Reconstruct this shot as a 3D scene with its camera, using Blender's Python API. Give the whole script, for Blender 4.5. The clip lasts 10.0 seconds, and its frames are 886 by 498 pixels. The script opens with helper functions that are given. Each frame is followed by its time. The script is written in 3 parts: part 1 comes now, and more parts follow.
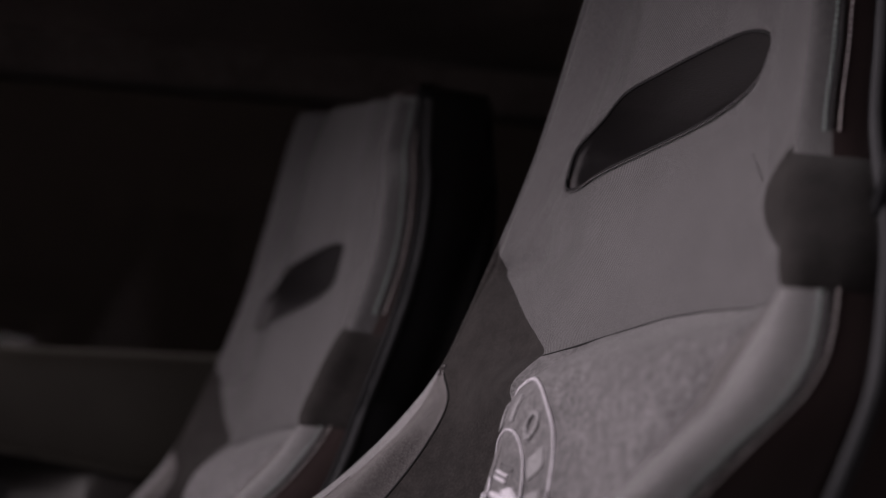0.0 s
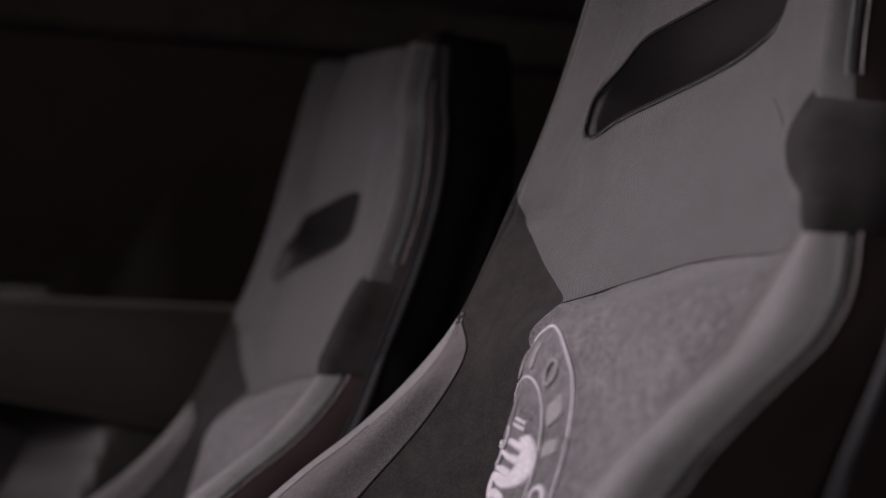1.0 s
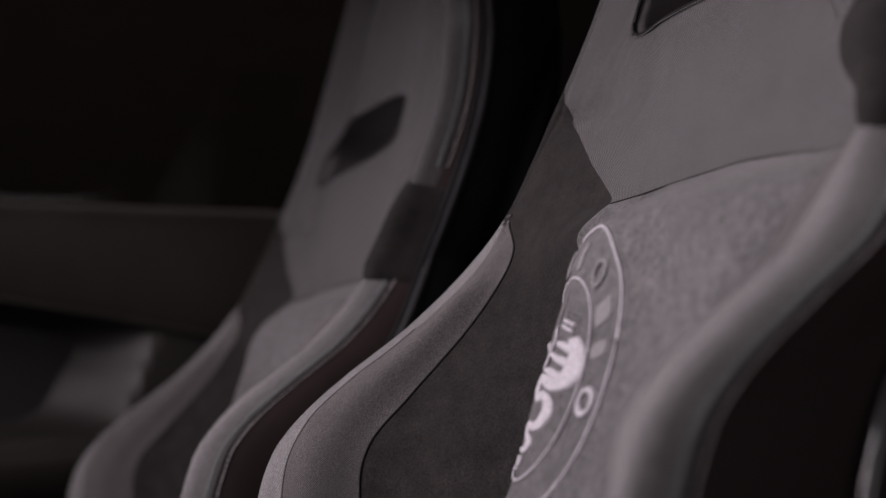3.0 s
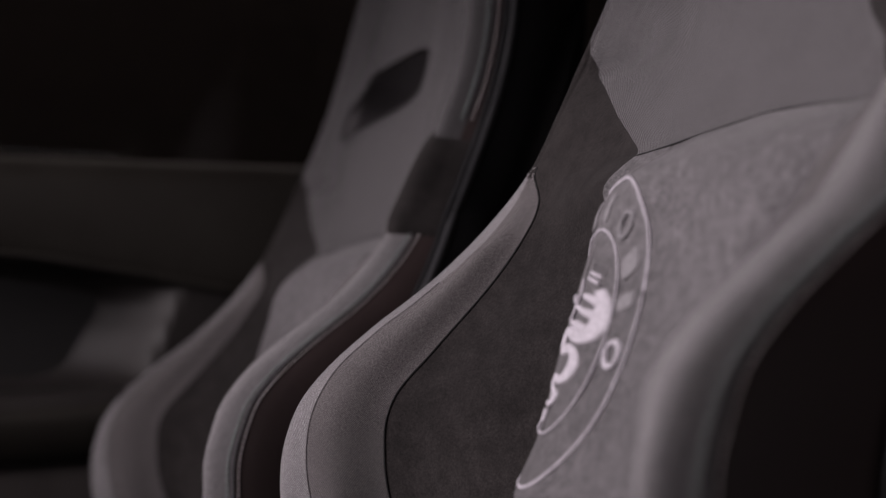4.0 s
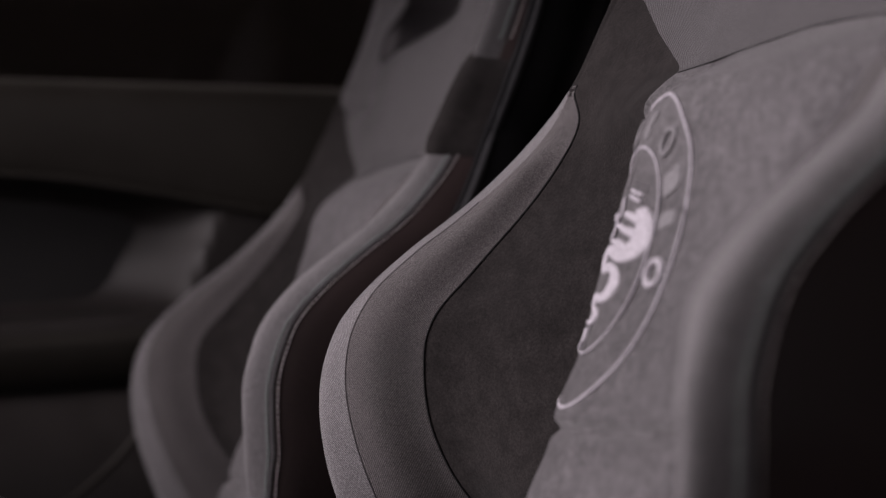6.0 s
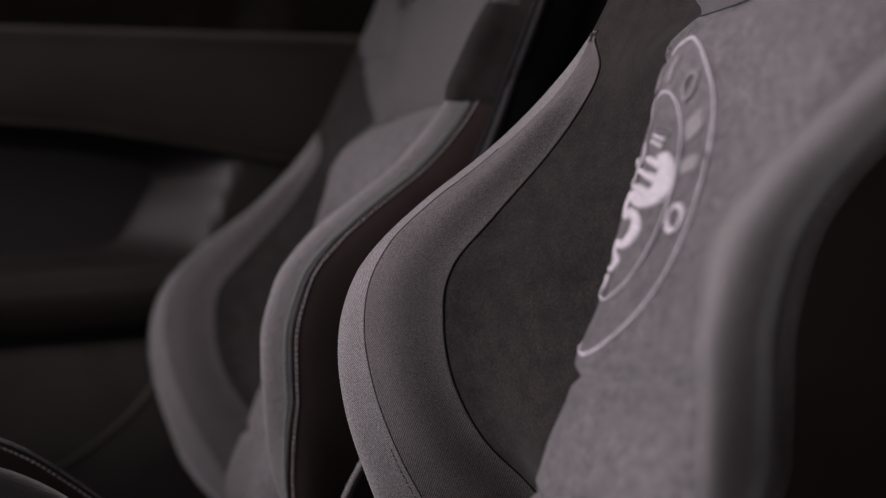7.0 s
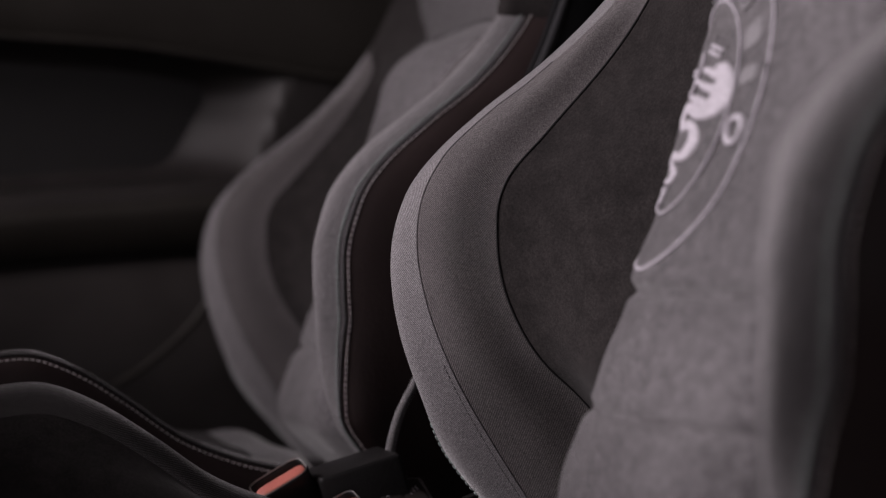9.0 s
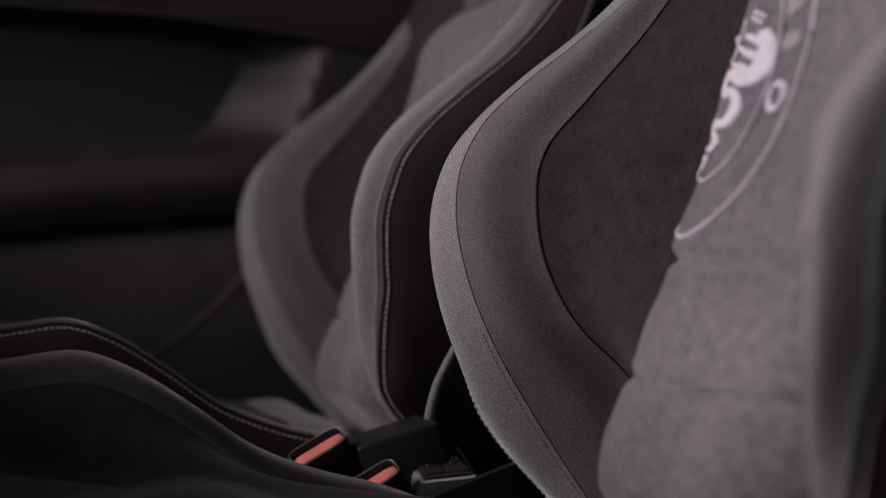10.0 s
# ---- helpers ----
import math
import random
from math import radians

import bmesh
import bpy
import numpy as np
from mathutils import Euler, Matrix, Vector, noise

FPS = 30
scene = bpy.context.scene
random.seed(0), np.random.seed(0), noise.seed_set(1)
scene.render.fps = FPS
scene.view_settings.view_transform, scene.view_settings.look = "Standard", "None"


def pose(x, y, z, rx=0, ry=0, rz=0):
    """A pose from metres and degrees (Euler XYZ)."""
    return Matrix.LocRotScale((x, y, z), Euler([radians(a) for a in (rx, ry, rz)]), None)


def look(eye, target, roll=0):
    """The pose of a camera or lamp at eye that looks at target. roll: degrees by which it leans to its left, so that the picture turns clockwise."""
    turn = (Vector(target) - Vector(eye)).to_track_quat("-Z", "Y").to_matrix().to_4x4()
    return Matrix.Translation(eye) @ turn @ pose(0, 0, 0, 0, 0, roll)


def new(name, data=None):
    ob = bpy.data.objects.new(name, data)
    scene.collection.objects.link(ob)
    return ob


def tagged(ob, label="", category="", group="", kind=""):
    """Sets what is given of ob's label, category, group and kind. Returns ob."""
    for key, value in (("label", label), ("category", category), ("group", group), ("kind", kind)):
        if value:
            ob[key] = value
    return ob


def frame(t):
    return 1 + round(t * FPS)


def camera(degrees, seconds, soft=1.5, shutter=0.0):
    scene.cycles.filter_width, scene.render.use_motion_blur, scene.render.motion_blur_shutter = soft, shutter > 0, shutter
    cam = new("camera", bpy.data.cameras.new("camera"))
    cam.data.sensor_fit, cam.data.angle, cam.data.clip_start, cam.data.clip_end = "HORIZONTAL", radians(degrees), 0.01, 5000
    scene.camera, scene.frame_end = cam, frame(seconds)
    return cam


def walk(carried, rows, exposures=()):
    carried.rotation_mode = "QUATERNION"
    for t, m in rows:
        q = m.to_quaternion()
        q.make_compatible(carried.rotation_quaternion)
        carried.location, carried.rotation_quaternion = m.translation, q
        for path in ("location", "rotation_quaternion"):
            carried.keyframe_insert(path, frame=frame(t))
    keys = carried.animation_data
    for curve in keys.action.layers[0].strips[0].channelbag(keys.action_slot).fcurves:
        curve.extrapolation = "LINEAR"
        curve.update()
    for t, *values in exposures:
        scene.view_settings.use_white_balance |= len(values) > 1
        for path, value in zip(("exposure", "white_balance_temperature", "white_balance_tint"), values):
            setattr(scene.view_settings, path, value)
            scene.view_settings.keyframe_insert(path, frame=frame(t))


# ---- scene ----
# camera: stands outside the open near door, tilts down and glides a few centimetres in
cam = camera(23.08, 10.0, soft=1.2)
cam.data.dof.use_dof = True
cam.data.dof.focus_distance = 1.30
cam.data.dof.aperture_fstop = 5.0
ROWS = [
    (0.0, 0.0000, -0.0000, 0.5000, 100.090, -0.003, -20.648),
    (0.5, 0.0014, 0.0038, 0.4991, 99.450, 0.040, -20.431),
    (1.0, 0.0024, 0.0081, 0.4981, 98.844, 0.100, -20.169),
    (1.5, 0.0043, 0.0128, 0.4983, 98.241, 0.163, -19.859),
    (2.0, 0.0060, 0.0175, 0.4976, 97.636, 0.235, -19.533),
    (2.5, 0.0078, 0.0217, 0.4971, 97.037, 0.275, -19.214),
    (4.0, 0.0110, 0.0353, 0.4937, 95.353, 0.346, -18.286),
    (4.5, 0.0116, 0.0378, 0.4940, 94.841, 0.326, -18.002),
    (5.0, 0.0124, 0.0400, 0.4926, 94.430, 0.396, -17.733),
    (5.5, 0.0133, 0.0423, 0.4918, 93.976, 0.453, -17.487),
    (7.0, 0.0181, 0.0582, 0.4884, 92.141, 0.502, -16.730),
    (7.5, 0.0197, 0.0627, 0.4876, 91.553, 0.514, -16.465),
    (8.0, 0.0215, 0.0678, 0.4860, 91.005, 0.558, -16.141),
    (8.5, 0.0224, 0.0715, 0.4854, 90.541, 0.584, -15.769),
    (9.0, 0.0218, 0.0741, 0.4839, 90.127, 0.588, -15.353),
    (9.5, 0.0215, 0.0767, 0.4822, 89.779, 0.584, -14.921),
    (10.0, 0.0202, 0.0792, 0.4823, 89.372, 0.557, -14.441),
]
walk(cam, [(t, pose(x, y, z, rx, ry, rz)) for t, x, y, z, rx, ry, rz in ROWS])

# ---- light: a dark studio, one wide soft light in front of the windscreen opening, two added fills ----
world = bpy.data.worlds.new("studio_dark")
scene.world = world
world.use_nodes = True
world.node_tree.nodes["Background"].inputs[0].default_value = (1.0, 0.9, 0.92, 1)
world.node_tree.nodes["Background"].inputs[1].default_value = 0.03


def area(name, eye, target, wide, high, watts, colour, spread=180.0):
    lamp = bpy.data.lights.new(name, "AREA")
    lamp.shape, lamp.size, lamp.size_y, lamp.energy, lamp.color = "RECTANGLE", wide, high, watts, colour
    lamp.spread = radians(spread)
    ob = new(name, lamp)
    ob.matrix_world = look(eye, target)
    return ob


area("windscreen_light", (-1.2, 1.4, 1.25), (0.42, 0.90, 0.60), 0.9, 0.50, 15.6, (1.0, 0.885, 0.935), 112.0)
# Added fill from the open door side; lifts the flanks and dark trim.
area("door_light", (0.3, -2.2, 0.9), (0.45, 1.2, 0.6), 3.0, 1.0, 8.0, (1.0, 0.885, 0.935))
# Added overhead fill; brightens the studio wall behind the far window.
area("studio_ceiling_light", (0.3, 4.6, 4.1), (0.3, 4.9, 0.0), 6.0, 1.5, 26.0, (1.0, 0.86, 0.84))
scene.view_settings.exposure = 0.0


# ---- materials ----
def material(name, rough=0.8, metal=0.0, spec=0.3):
    m = bpy.data.materials.new(name)
    m.use_nodes = True
    b = m.node_tree.nodes["Principled BSDF"]
    b.inputs["Roughness"].default_value, b.inputs["Metallic"].default_value = rough, metal
    b.inputs["Specular IOR Level"].default_value = spec
    return m, m.node_tree, b


def node(tree, kind, **values):
    n = tree.nodes.new(kind)
    for key, value in values.items():
        n.inputs[key.replace("_", " ")].default_value = value
    return n


def ramp(tree, source, low, high, a, b):
    r = tree.nodes.new("ShaderNodeValToRGB")
    r.color_ramp.elements[0].position, r.color_ramp.elements[1].position = a, b
    r.color_ramp.elements[0].color, r.color_ramp.elements[1].color = (*low, 1), (*high, 1)
    tree.links.new(source, r.inputs[0])
    return r.outputs[0]


def bump(tree, bsdf, source, strength, distance, normal=None):
    n = node(tree, "ShaderNodeBump", Strength=strength, Distance=distance)
    tree.links.new(source, n.inputs["Height"])
    if normal:
        tree.links.new(normal, n.inputs["Normal"])
    tree.links.new(n.outputs[0], bsdf.inputs["Normal"])
    return n.outputs[0]


def mixed(tree, kind, fac, a, b):
    m = tree.nodes.new("ShaderNodeMix")
    m.data_type, m.blend_type = "RGBA", kind
    m.inputs[0].default_value = fac
    tree.links.new(a, m.inputs[6])
    tree.links.new(b, m.inputs[7])
    return m.outputs[2]


def nap(name, low, high, scale=55.0, sheen=0.3, rough=0.95, grain=0.55):
    """Suede-like microfibre: brushed patches, fine nap, a little sheen."""
    m, tree, b = material(name, rough, 0.0, 0.15)
    co = tree.nodes.new("ShaderNodeTexCoord").outputs["Object"]
    big = node(tree, "ShaderNodeTexNoise", Scale=scale, Detail=6.0, Roughness=0.7, Distortion=0.15)
    wide = node(tree, "ShaderNodeTexNoise", Scale=9.0, Detail=3.0)
    fine = node(tree, "ShaderNodeTexNoise", Scale=620.0, Detail=3.0, Roughness=0.7)
    for n in (big, wide, fine):
        tree.links.new(co, n.inputs["Vector"])
    c = ramp(tree, big.outputs[0], low, high, 0.36, 0.66)
    w = ramp(tree, wide.outputs[0], (0.75, 0.75, 0.75), (1.15, 1.15, 1.15), 0.3, 0.7)
    g = ramp(tree, fine.outputs[0], (1 - grain,) * 3, (1 + grain,) * 3, 0.34, 0.66)
    tree.links.new(mixed(tree, "MULTIPLY", 1.0, mixed(tree, "MULTIPLY", 1.0, c, w), g), b.inputs["Base Color"])
    b.inputs["Sheen Weight"].default_value, b.inputs["Sheen Roughness"].default_value = sheen, 0.5
    bump(tree, b, fine.outputs[0], 0.35, 0.0006, bump(tree, b, big.outputs[0], 0.25, 0.0015))
    return m


def twill(name, low, high, turn=40.0, pitch=0.0018):
    """Woven cloth with fine slanting ribs about a millimetre apart."""
    m, tree, b = material(name, 0.85, 0.0, 0.2)
    co = tree.nodes.new("ShaderNodeTexCoord")
    place = tree.nodes.new("ShaderNodeMapping")
    place.inputs["Rotation"].default_value = (0, 0, radians(turn))
    tree.links.new(co.outputs["UV"], place.inputs["Vector"])
    wave = node(tree, "ShaderNodeTexWave", Scale=2 * math.pi / 20 / pitch, Distortion=0.5, Detail=1.0, Detail_Scale=3.0)
    yarn = node(tree, "ShaderNodeTexNoise", Scale=1100.0, Detail=2.0)
    wide = node(tree, "ShaderNodeTexNoise", Scale=14.0, Detail=5.0, Roughness=0.65)
    tree.links.new(place.outputs[0], wave.inputs["Vector"])
    for n in (yarn, wide):
        tree.links.new(co.outputs["Object"], n.inputs["Vector"])
    c = ramp(tree, wave.outputs[0], low, high, 0.15, 0.85)
    w = ramp(tree, wide.outputs[0], (0.86, 0.86, 0.86), (1.1, 1.1, 1.1), 0.3, 0.7)
    g = ramp(tree, yarn.outputs[0], (0.6, 0.6, 0.6), (1.4, 1.4, 1.4), 0.3, 0.7)
    tree.links.new(mixed(tree, "MULTIPLY", 1.0, mixed(tree, "MULTIPLY", 1.0, c, w), g), b.inputs["Base Color"])
    b.inputs["Sheen Weight"].default_value, b.inputs["Sheen Roughness"].default_value = 0.55, 0.4
    bump(tree, b, yarn.outputs[0], 0.4, 0.0004, bump(tree, b, wave.outputs[0], 0.5, 0.0004))
    return m


def grained(name, low, high, rough, spec=0.4, scale=420.0, depth=0.0005):
    """Leather or moulded plastic with a fine pebbled grain and soft wear."""
    m, tree, b = material(name, rough, 0.0, spec)
    co = tree.nodes.new("ShaderNodeTexCoord").outputs["Object"]
    cell = node(tree, "ShaderNodeTexVoronoi", Scale=scale)
    wide = node(tree, "ShaderNodeTexNoise", Scale=12.0, Detail=4.0)
    for n in (cell, wide):
        tree.links.new(co, n.inputs["Vector"])
    tree.links.new(ramp(tree, wide.outputs[0], low, high, 0.3, 0.7), b.inputs["Base Color"])
    r = tree.nodes.new("ShaderNodeMapRange")
    r.inputs["To Min"].default_value, r.inputs["To Max"].default_value = rough - 0.08, rough + 0.08
    tree.links.new(wide.outputs[0], r.inputs[0])
    tree.links.new(r.outputs[0], b.inputs["Roughness"])
    bump(tree, b, cell.outputs[0], 0.3, depth)
    return m


def thread(name, colour):
    m, tree, b = material(name, 0.7, 0.0, 0.3)
    n = node(tree, "ShaderNodeTexNoise", Scale=700.0, Detail=2.0)
    tree.links.new(tree.nodes.new("ShaderNodeTexCoord").outputs["Object"], n.inputs["Vector"])
    low = tuple(c * 0.65 for c in colour)
    tree.links.new(ramp(tree, n.outputs[0], low, colour, 0.35, 0.6), b.inputs["Base Color"])
    bump(tree, b, n.outputs[0], 0.5, 0.0005)
    return m


SUEDE = nap("grey_microfibre", (0.088, 0.084, 0.087), (0.180, 0.171, 0.178), 170.0)
SUEDE_DARK = nap("dark_microfibre", (0.021, 0.0185, 0.0180), (0.034, 0.0300, 0.0293), 70.0, 0.08, grain=0.28)
# Brighter copy of the head twill: the front bands' highlight is in the colour.
TWILL_LIT = twill("lit_grey_twill", (0.140, 0.134, 0.138), (0.300, 0.288, 0.296), 38.0, 0.0012)
TWILL_BOLSTER = twill("brownish_twill", (0.086, 0.078, 0.079), (0.152, 0.140, 0.141), -42.0, 0.0011)
TWILL_HEAD = twill("head_twill", (0.062, 0.059, 0.061), (0.134, 0.128, 0.132), 52.0, 0.0013)
# Darker copy of the twill; the cushion rolls' shade is put in its colour.
TWILL_CUSHION_SHADED = twill("shaded_cushion_twill", (0.034, 0.031, 0.031), (0.050, 0.046, 0.046), 42.0, 0.0010)
SIDE = grained("dark_side_leather", (0.026, 0.0172, 0.0166), (0.040, 0.0265, 0.0256), 0.6, 0.3)
SHELL = grained("black_gloss_shell", (0.010, 0.010, 0.011), (0.016, 0.016, 0.017), 0.22, 0.6, 900.0, 0.00005)
RIM = grained("dark_gloss_rim", (0.045, 0.045, 0.048), (0.065, 0.065, 0.068), 0.14, 0.7, 900.0, 0.00005)
LINING = grained("slot_lining", (0.12, 0.113, 0.116), (0.17, 0.16, 0.164), 0.45, 0.45)
CORD = thread("black_cord", (0.012, 0.011, 0.012))
CORD_GREY = thread("grey_cord", (0.16, 0.15, 0.155))
STITCH_GREEN = thread("pale_green_thread", (0.40, 0.48, 0.46))
STITCH_PALE = thread("pale_pink_thread", (0.66, 0.615, 0.61))
EMBROIDERY = thread("silver_embroidery", (0.62, 0.59, 0.64))
EMBROIDERY_GREY = thread("grey_embroidery", (0.27, 0.26, 0.272))
DOOR_SOFT = grained("door_soft_trim", (0.032, 0.0286, 0.0242), (0.046, 0.0417, 0.0357), 0.48, 0.3, 300.0)
DOOR_HARD = grained("door_hard_plastic", (0.030, 0.0265, 0.0250), (0.046, 0.0410, 0.0390), 0.5, 0.35, 380.0)
PLASTIC = grained("black_plastic", (0.012, 0.0115, 0.0115), (0.022, 0.021, 0.021), 0.45, 0.4)
GREY_PLASTIC = grained("grey_plastic", (0.36, 0.36, 0.37), (0.46, 0.46, 0.47), 0.4, 0.4)
CARPET = nap("black_carpet", (0.008, 0.008, 0.008), (0.02, 0.019, 0.019), 200.0, 0.05)
HEADLINER = nap("brown_headliner", (0.105, 0.088, 0.082), (0.150, 0.128, 0.120), 90.0, 0.1)
STUDIO = grained("dark_studio_paint", (0.085, 0.071, 0.068), (0.115, 0.098, 0.092), 0.8, 0.2, 60.0)
WEBBING = twill("grey_webbing", (0.16, 0.155, 0.158), (0.27, 0.262, 0.266))
RED, tree_red, bsdf_red = material("red_plastic", 0.35, 0.0, 0.5)
noise_red = node(tree_red, "ShaderNodeTexNoise", Scale=60.0)
tree_red.links.new(ramp(tree_red, noise_red.outputs[0], (0.94, 0.27, 0.21), (0.97, 0.34, 0.28), 0.3, 0.7), bsdf_red.inputs["Base Color"])
METAL, tree_metal, bsdf_metal = material("dull_steel", 0.35, 1.0)
bsdf_metal.inputs["Base Color"].default_value = (0.5, 0.48, 0.47, 1)
GLASS, tree_glass, bsdf_glass = material("window_glass", 0.02, 0.0, 0.1)
bsdf_glass.inputs["Transmission Weight"].default_value = 1.0
bsdf_glass.inputs["Base Color"].default_value = (0.30, 0.29, 0.28, 1)


# ---- mesh helpers ----
def part(name, bm, mat, parent=None, label="", smooth=True):
    """Links a bmesh as one mesh object, under a thing or a part where one is given."""
    me = bpy.data.meshes.new(name)
    bmesh.ops.recalc_face_normals(bm, faces=bm.faces)
    bm.to_mesh(me)
    bm.free()
    if smooth:
        me.polygons.foreach_set("use_smooth", [True] * len(me.polygons))
    me.materials.append(mat)
    ob = new(name, me)
    ob.parent = parent
    return tagged(ob, label)


def thing(name, label, category, at=(0, 0, 0), group="", kind=""):
    ob = new(name)
    ob.location = at
    return tagged(ob, label, category, group, kind)


def grid(bm, points, loop_u=False, loop_v=False, flat=None):
    """Quads over rows of points, with a map in metres along and across them (or by flat(point))."""
    rows = [[bm.verts.new(p) for p in row] for row in points]
    n, k = len(rows), len(rows[0])
    uv = bm.loops.layers.uv.verify()
    pts = np.array([[tuple(p) for p in row] for row in points], float)
    mid = k // 2
    along = np.r_[0, np.cumsum(np.linalg.norm(np.diff(pts[:, mid], axis=0), axis=1))]
    across = np.concatenate([np.zeros((n, 1)), np.cumsum(np.linalg.norm(np.diff(pts, axis=1), axis=2), axis=1)], axis=1)
    across -= across[:, mid:mid + 1]
    for i in range(n if loop_v else n - 1):
        for j in range(k if loop_u else k - 1):
            spots = ((i, j), (i, (j + 1) % k), ((i + 1) % n, (j + 1) % k), ((i + 1) % n, j))
            f = bm.faces.new([rows[a][b] for a, b in spots])
            for l, (a, b) in zip(f.loops, spots):
                l[uv].uv = flat(points[a][b]) if flat else (across[a, b], along[a])
    return rows


def box(bm, x0, x1, y0, y1, z0, z1, bevel=0.0, m=None):
    made = bmesh.ops.create_cube(bm, size=1.0)["verts"]
    for v in made:
        v.co = Vector(((x0 + x1) / 2 + v.co.x * (x1 - x0), (y0 + y1) / 2 + v.co.y * (y1 - y0), (z0 + z1) / 2 + v.co.z * (z1 - z0)))
    if bevel:
        edges = list({e for v in made for e in v.link_edges})
        made = list({v for f in bmesh.ops.bevel(bm, geom=edges, offset=bevel, segments=3, affect="EDGES", profile=0.6)["faces"] for v in f.verts} | {v for v in made if v.is_valid})
    if m:
        bmesh.ops.transform(bm, matrix=m, verts=[v for v in made if v.is_valid])
    return bm


def boxed(*args, **kw):
    return box(bmesh.new(), *args, **kw)


def spline(keys, n):
    """n points along a smooth curve through the keys."""
    keys = np.array(keys, float)
    d = np.r_[0, np.cumsum(np.maximum(np.linalg.norm(np.diff(keys, axis=0), axis=1), 1e-6))]
    return smooth_at(d, keys, np.linspace(0, d[-1], n))


def smooth_at(d, keys, s):
    """Cubic through keys given at d, read at s; single numbers never overshoot."""
    keys = np.array(keys, float)
    flat = keys.ndim == 1
    k = keys[:, None] if flat else keys
    h = np.diff(d)[:, None]
    slope = np.diff(k, axis=0) / h
    t = np.zeros_like(k)
    t[1:-1] = (slope[:-1] * h[1:] + slope[1:] * h[:-1]) / (h[1:] + h[:-1])
    t[0], t[-1] = slope[0], slope[-1]
    if flat:
        same = slope[:-1] * slope[1:] > 0
        cap = 3 * np.minimum(abs(slope[:-1]), abs(slope[1:]))
        t[1:-1] = np.where(same, np.sign(t[1:-1]) * np.minimum(abs(t[1:-1]), cap), 0.0)
    i = np.clip(np.searchsorted(d, s, side="right") - 1, 0, len(d) - 2)
    u = ((s - d[i]) / np.diff(d)[i])[:, None]
    hh = h[i]
    out = (2 * u**3 - 3 * u**2 + 1) * k[i] + (u**3 - 2 * u**2 + u) * hh * t[i] + (-2 * u**3 + 3 * u**2) * k[i + 1] + (u**3 - u**2) * hh * t[i + 1]
    return out[:, 0] if flat else out


def tube(bm, points, radius, sides=6, closed=False):
    """A round cord along points."""
    pts = [Vector(p) for p in points]
    rows = []
    up = Vector((0.3, 0.2, 1)).normalized()
    n = len(pts)
    for i, p in enumerate(pts):
        a, b = (pts[i - 1], pts[(i + 1) % n]) if closed else (pts[max(i - 1, 0)], pts[min(i + 1, n - 1)])
        d = (b - a).normalized()
        s = d.cross(up)
        if s.length < 1e-4:
            s = d.cross(Vector((1, 0, 0)))
        s.normalize()
        w = s.cross(d)
        r = radius[i] if hasattr(radius, "__len__") else radius
        rows.append([p + r * (math.cos(q) * s + math.sin(q) * w) for q in (2 * math.pi * k / sides for k in range(sides))])
    made = grid(bm, rows, loop_u=True, loop_v=closed)
    if not closed:
        bm.faces.new(made[0][::-1])
        bm.faces.new(made[-1])
    return bm


def stitches(bm, points, pitch, radius, fill=0.72):
    """A row of single raised stitches along a curve."""
    pts = np.array(points, float)
    d = np.r_[0, np.cumsum(np.linalg.norm(np.diff(pts, axis=0), axis=1))]
    read = lambda s: np.array([np.interp(s, d, pts[:, k]) for k in range(3)])
    s = 0.0
    while s + pitch < d[-1]:
        ends = [read(s + pitch * fill * q) for q in (0, 0.25, 0.75, 1)]
        tube(bm, ends, [radius * 0.45, radius, radius, radius * 0.45], 5)
        s += pitch * random.uniform(0.97, 1.03)
    return bm


# ---- the bucket seat: profile curves of height z, seat centre at y 0 ----
CENTRE = ((.29, .415), (.31, .402), (.33, .380), (.352, .363), (.389, .372), (.405, .381), (.429, .388), (.455, .401), (.464, .405), (.473, .406), (.501, .417), (.555, .434), (.604, .450), (.626, .457), (.638, .4655), (.646, .4755), (.654, .491), (.661, .5065), (.667, .518), (.70, .5275), (.745, .540), (.80, .554), (.865, .5715), (.925, .586), (.955, .596), (.972, .602), (.988, .610))
FRONT_X = ((.29, .43), (.318, .409), (.345, .386), (.372, .369), (.40, .358), (.44, .346), (.475, .342), (.505, .346), (.528, .356), (.548, .373), (.572, .400), (.602, .438), (.64, .474), (.672, .496), (.71, .515), (.745, .531), (.80, .552), (.865, .568), (.925, .581), (.955, .589), (.972, .594), (.988, .601))
FRONT_Y = ((.29, .235), (.345, .25), (.40, .258), (.475, .262), (.53, .26), (.572, .256), (.602, .25), (.64, .236), (.672, .222), (.71, .22), (.745, .218), (.80, .207), (.865, .182), (.912, .155), (.945, .145), (.958, .141), (.966, .140), (.972, .122), (.988, .10))
FRONT_Y_WIDE = ((.29, .25), (.345, .268), (.40, .28), (.475, .296), (.53, .295), (.572, .289), (.602, .278), (.64, .257), (.672, .237), (.71, .209), (.745, .184), (.80, .162), (.865, .146), (.912, .132), (.945, .124), (.958, .118), (.966, .110), (.972, .096), (.988, .08))
WIDE_SIDE = [False]
FRONT_X_NEAR = ((.29, .41), (.318, .388), (.343, .367), (.355, .358), (.372, .351), (.40, .344), (.44, .339), (.475, .338), (.505, .344), (.528, .354), (.548, .371), (.572, .399), (.602, .438), (.64, .474), (.985, .8))
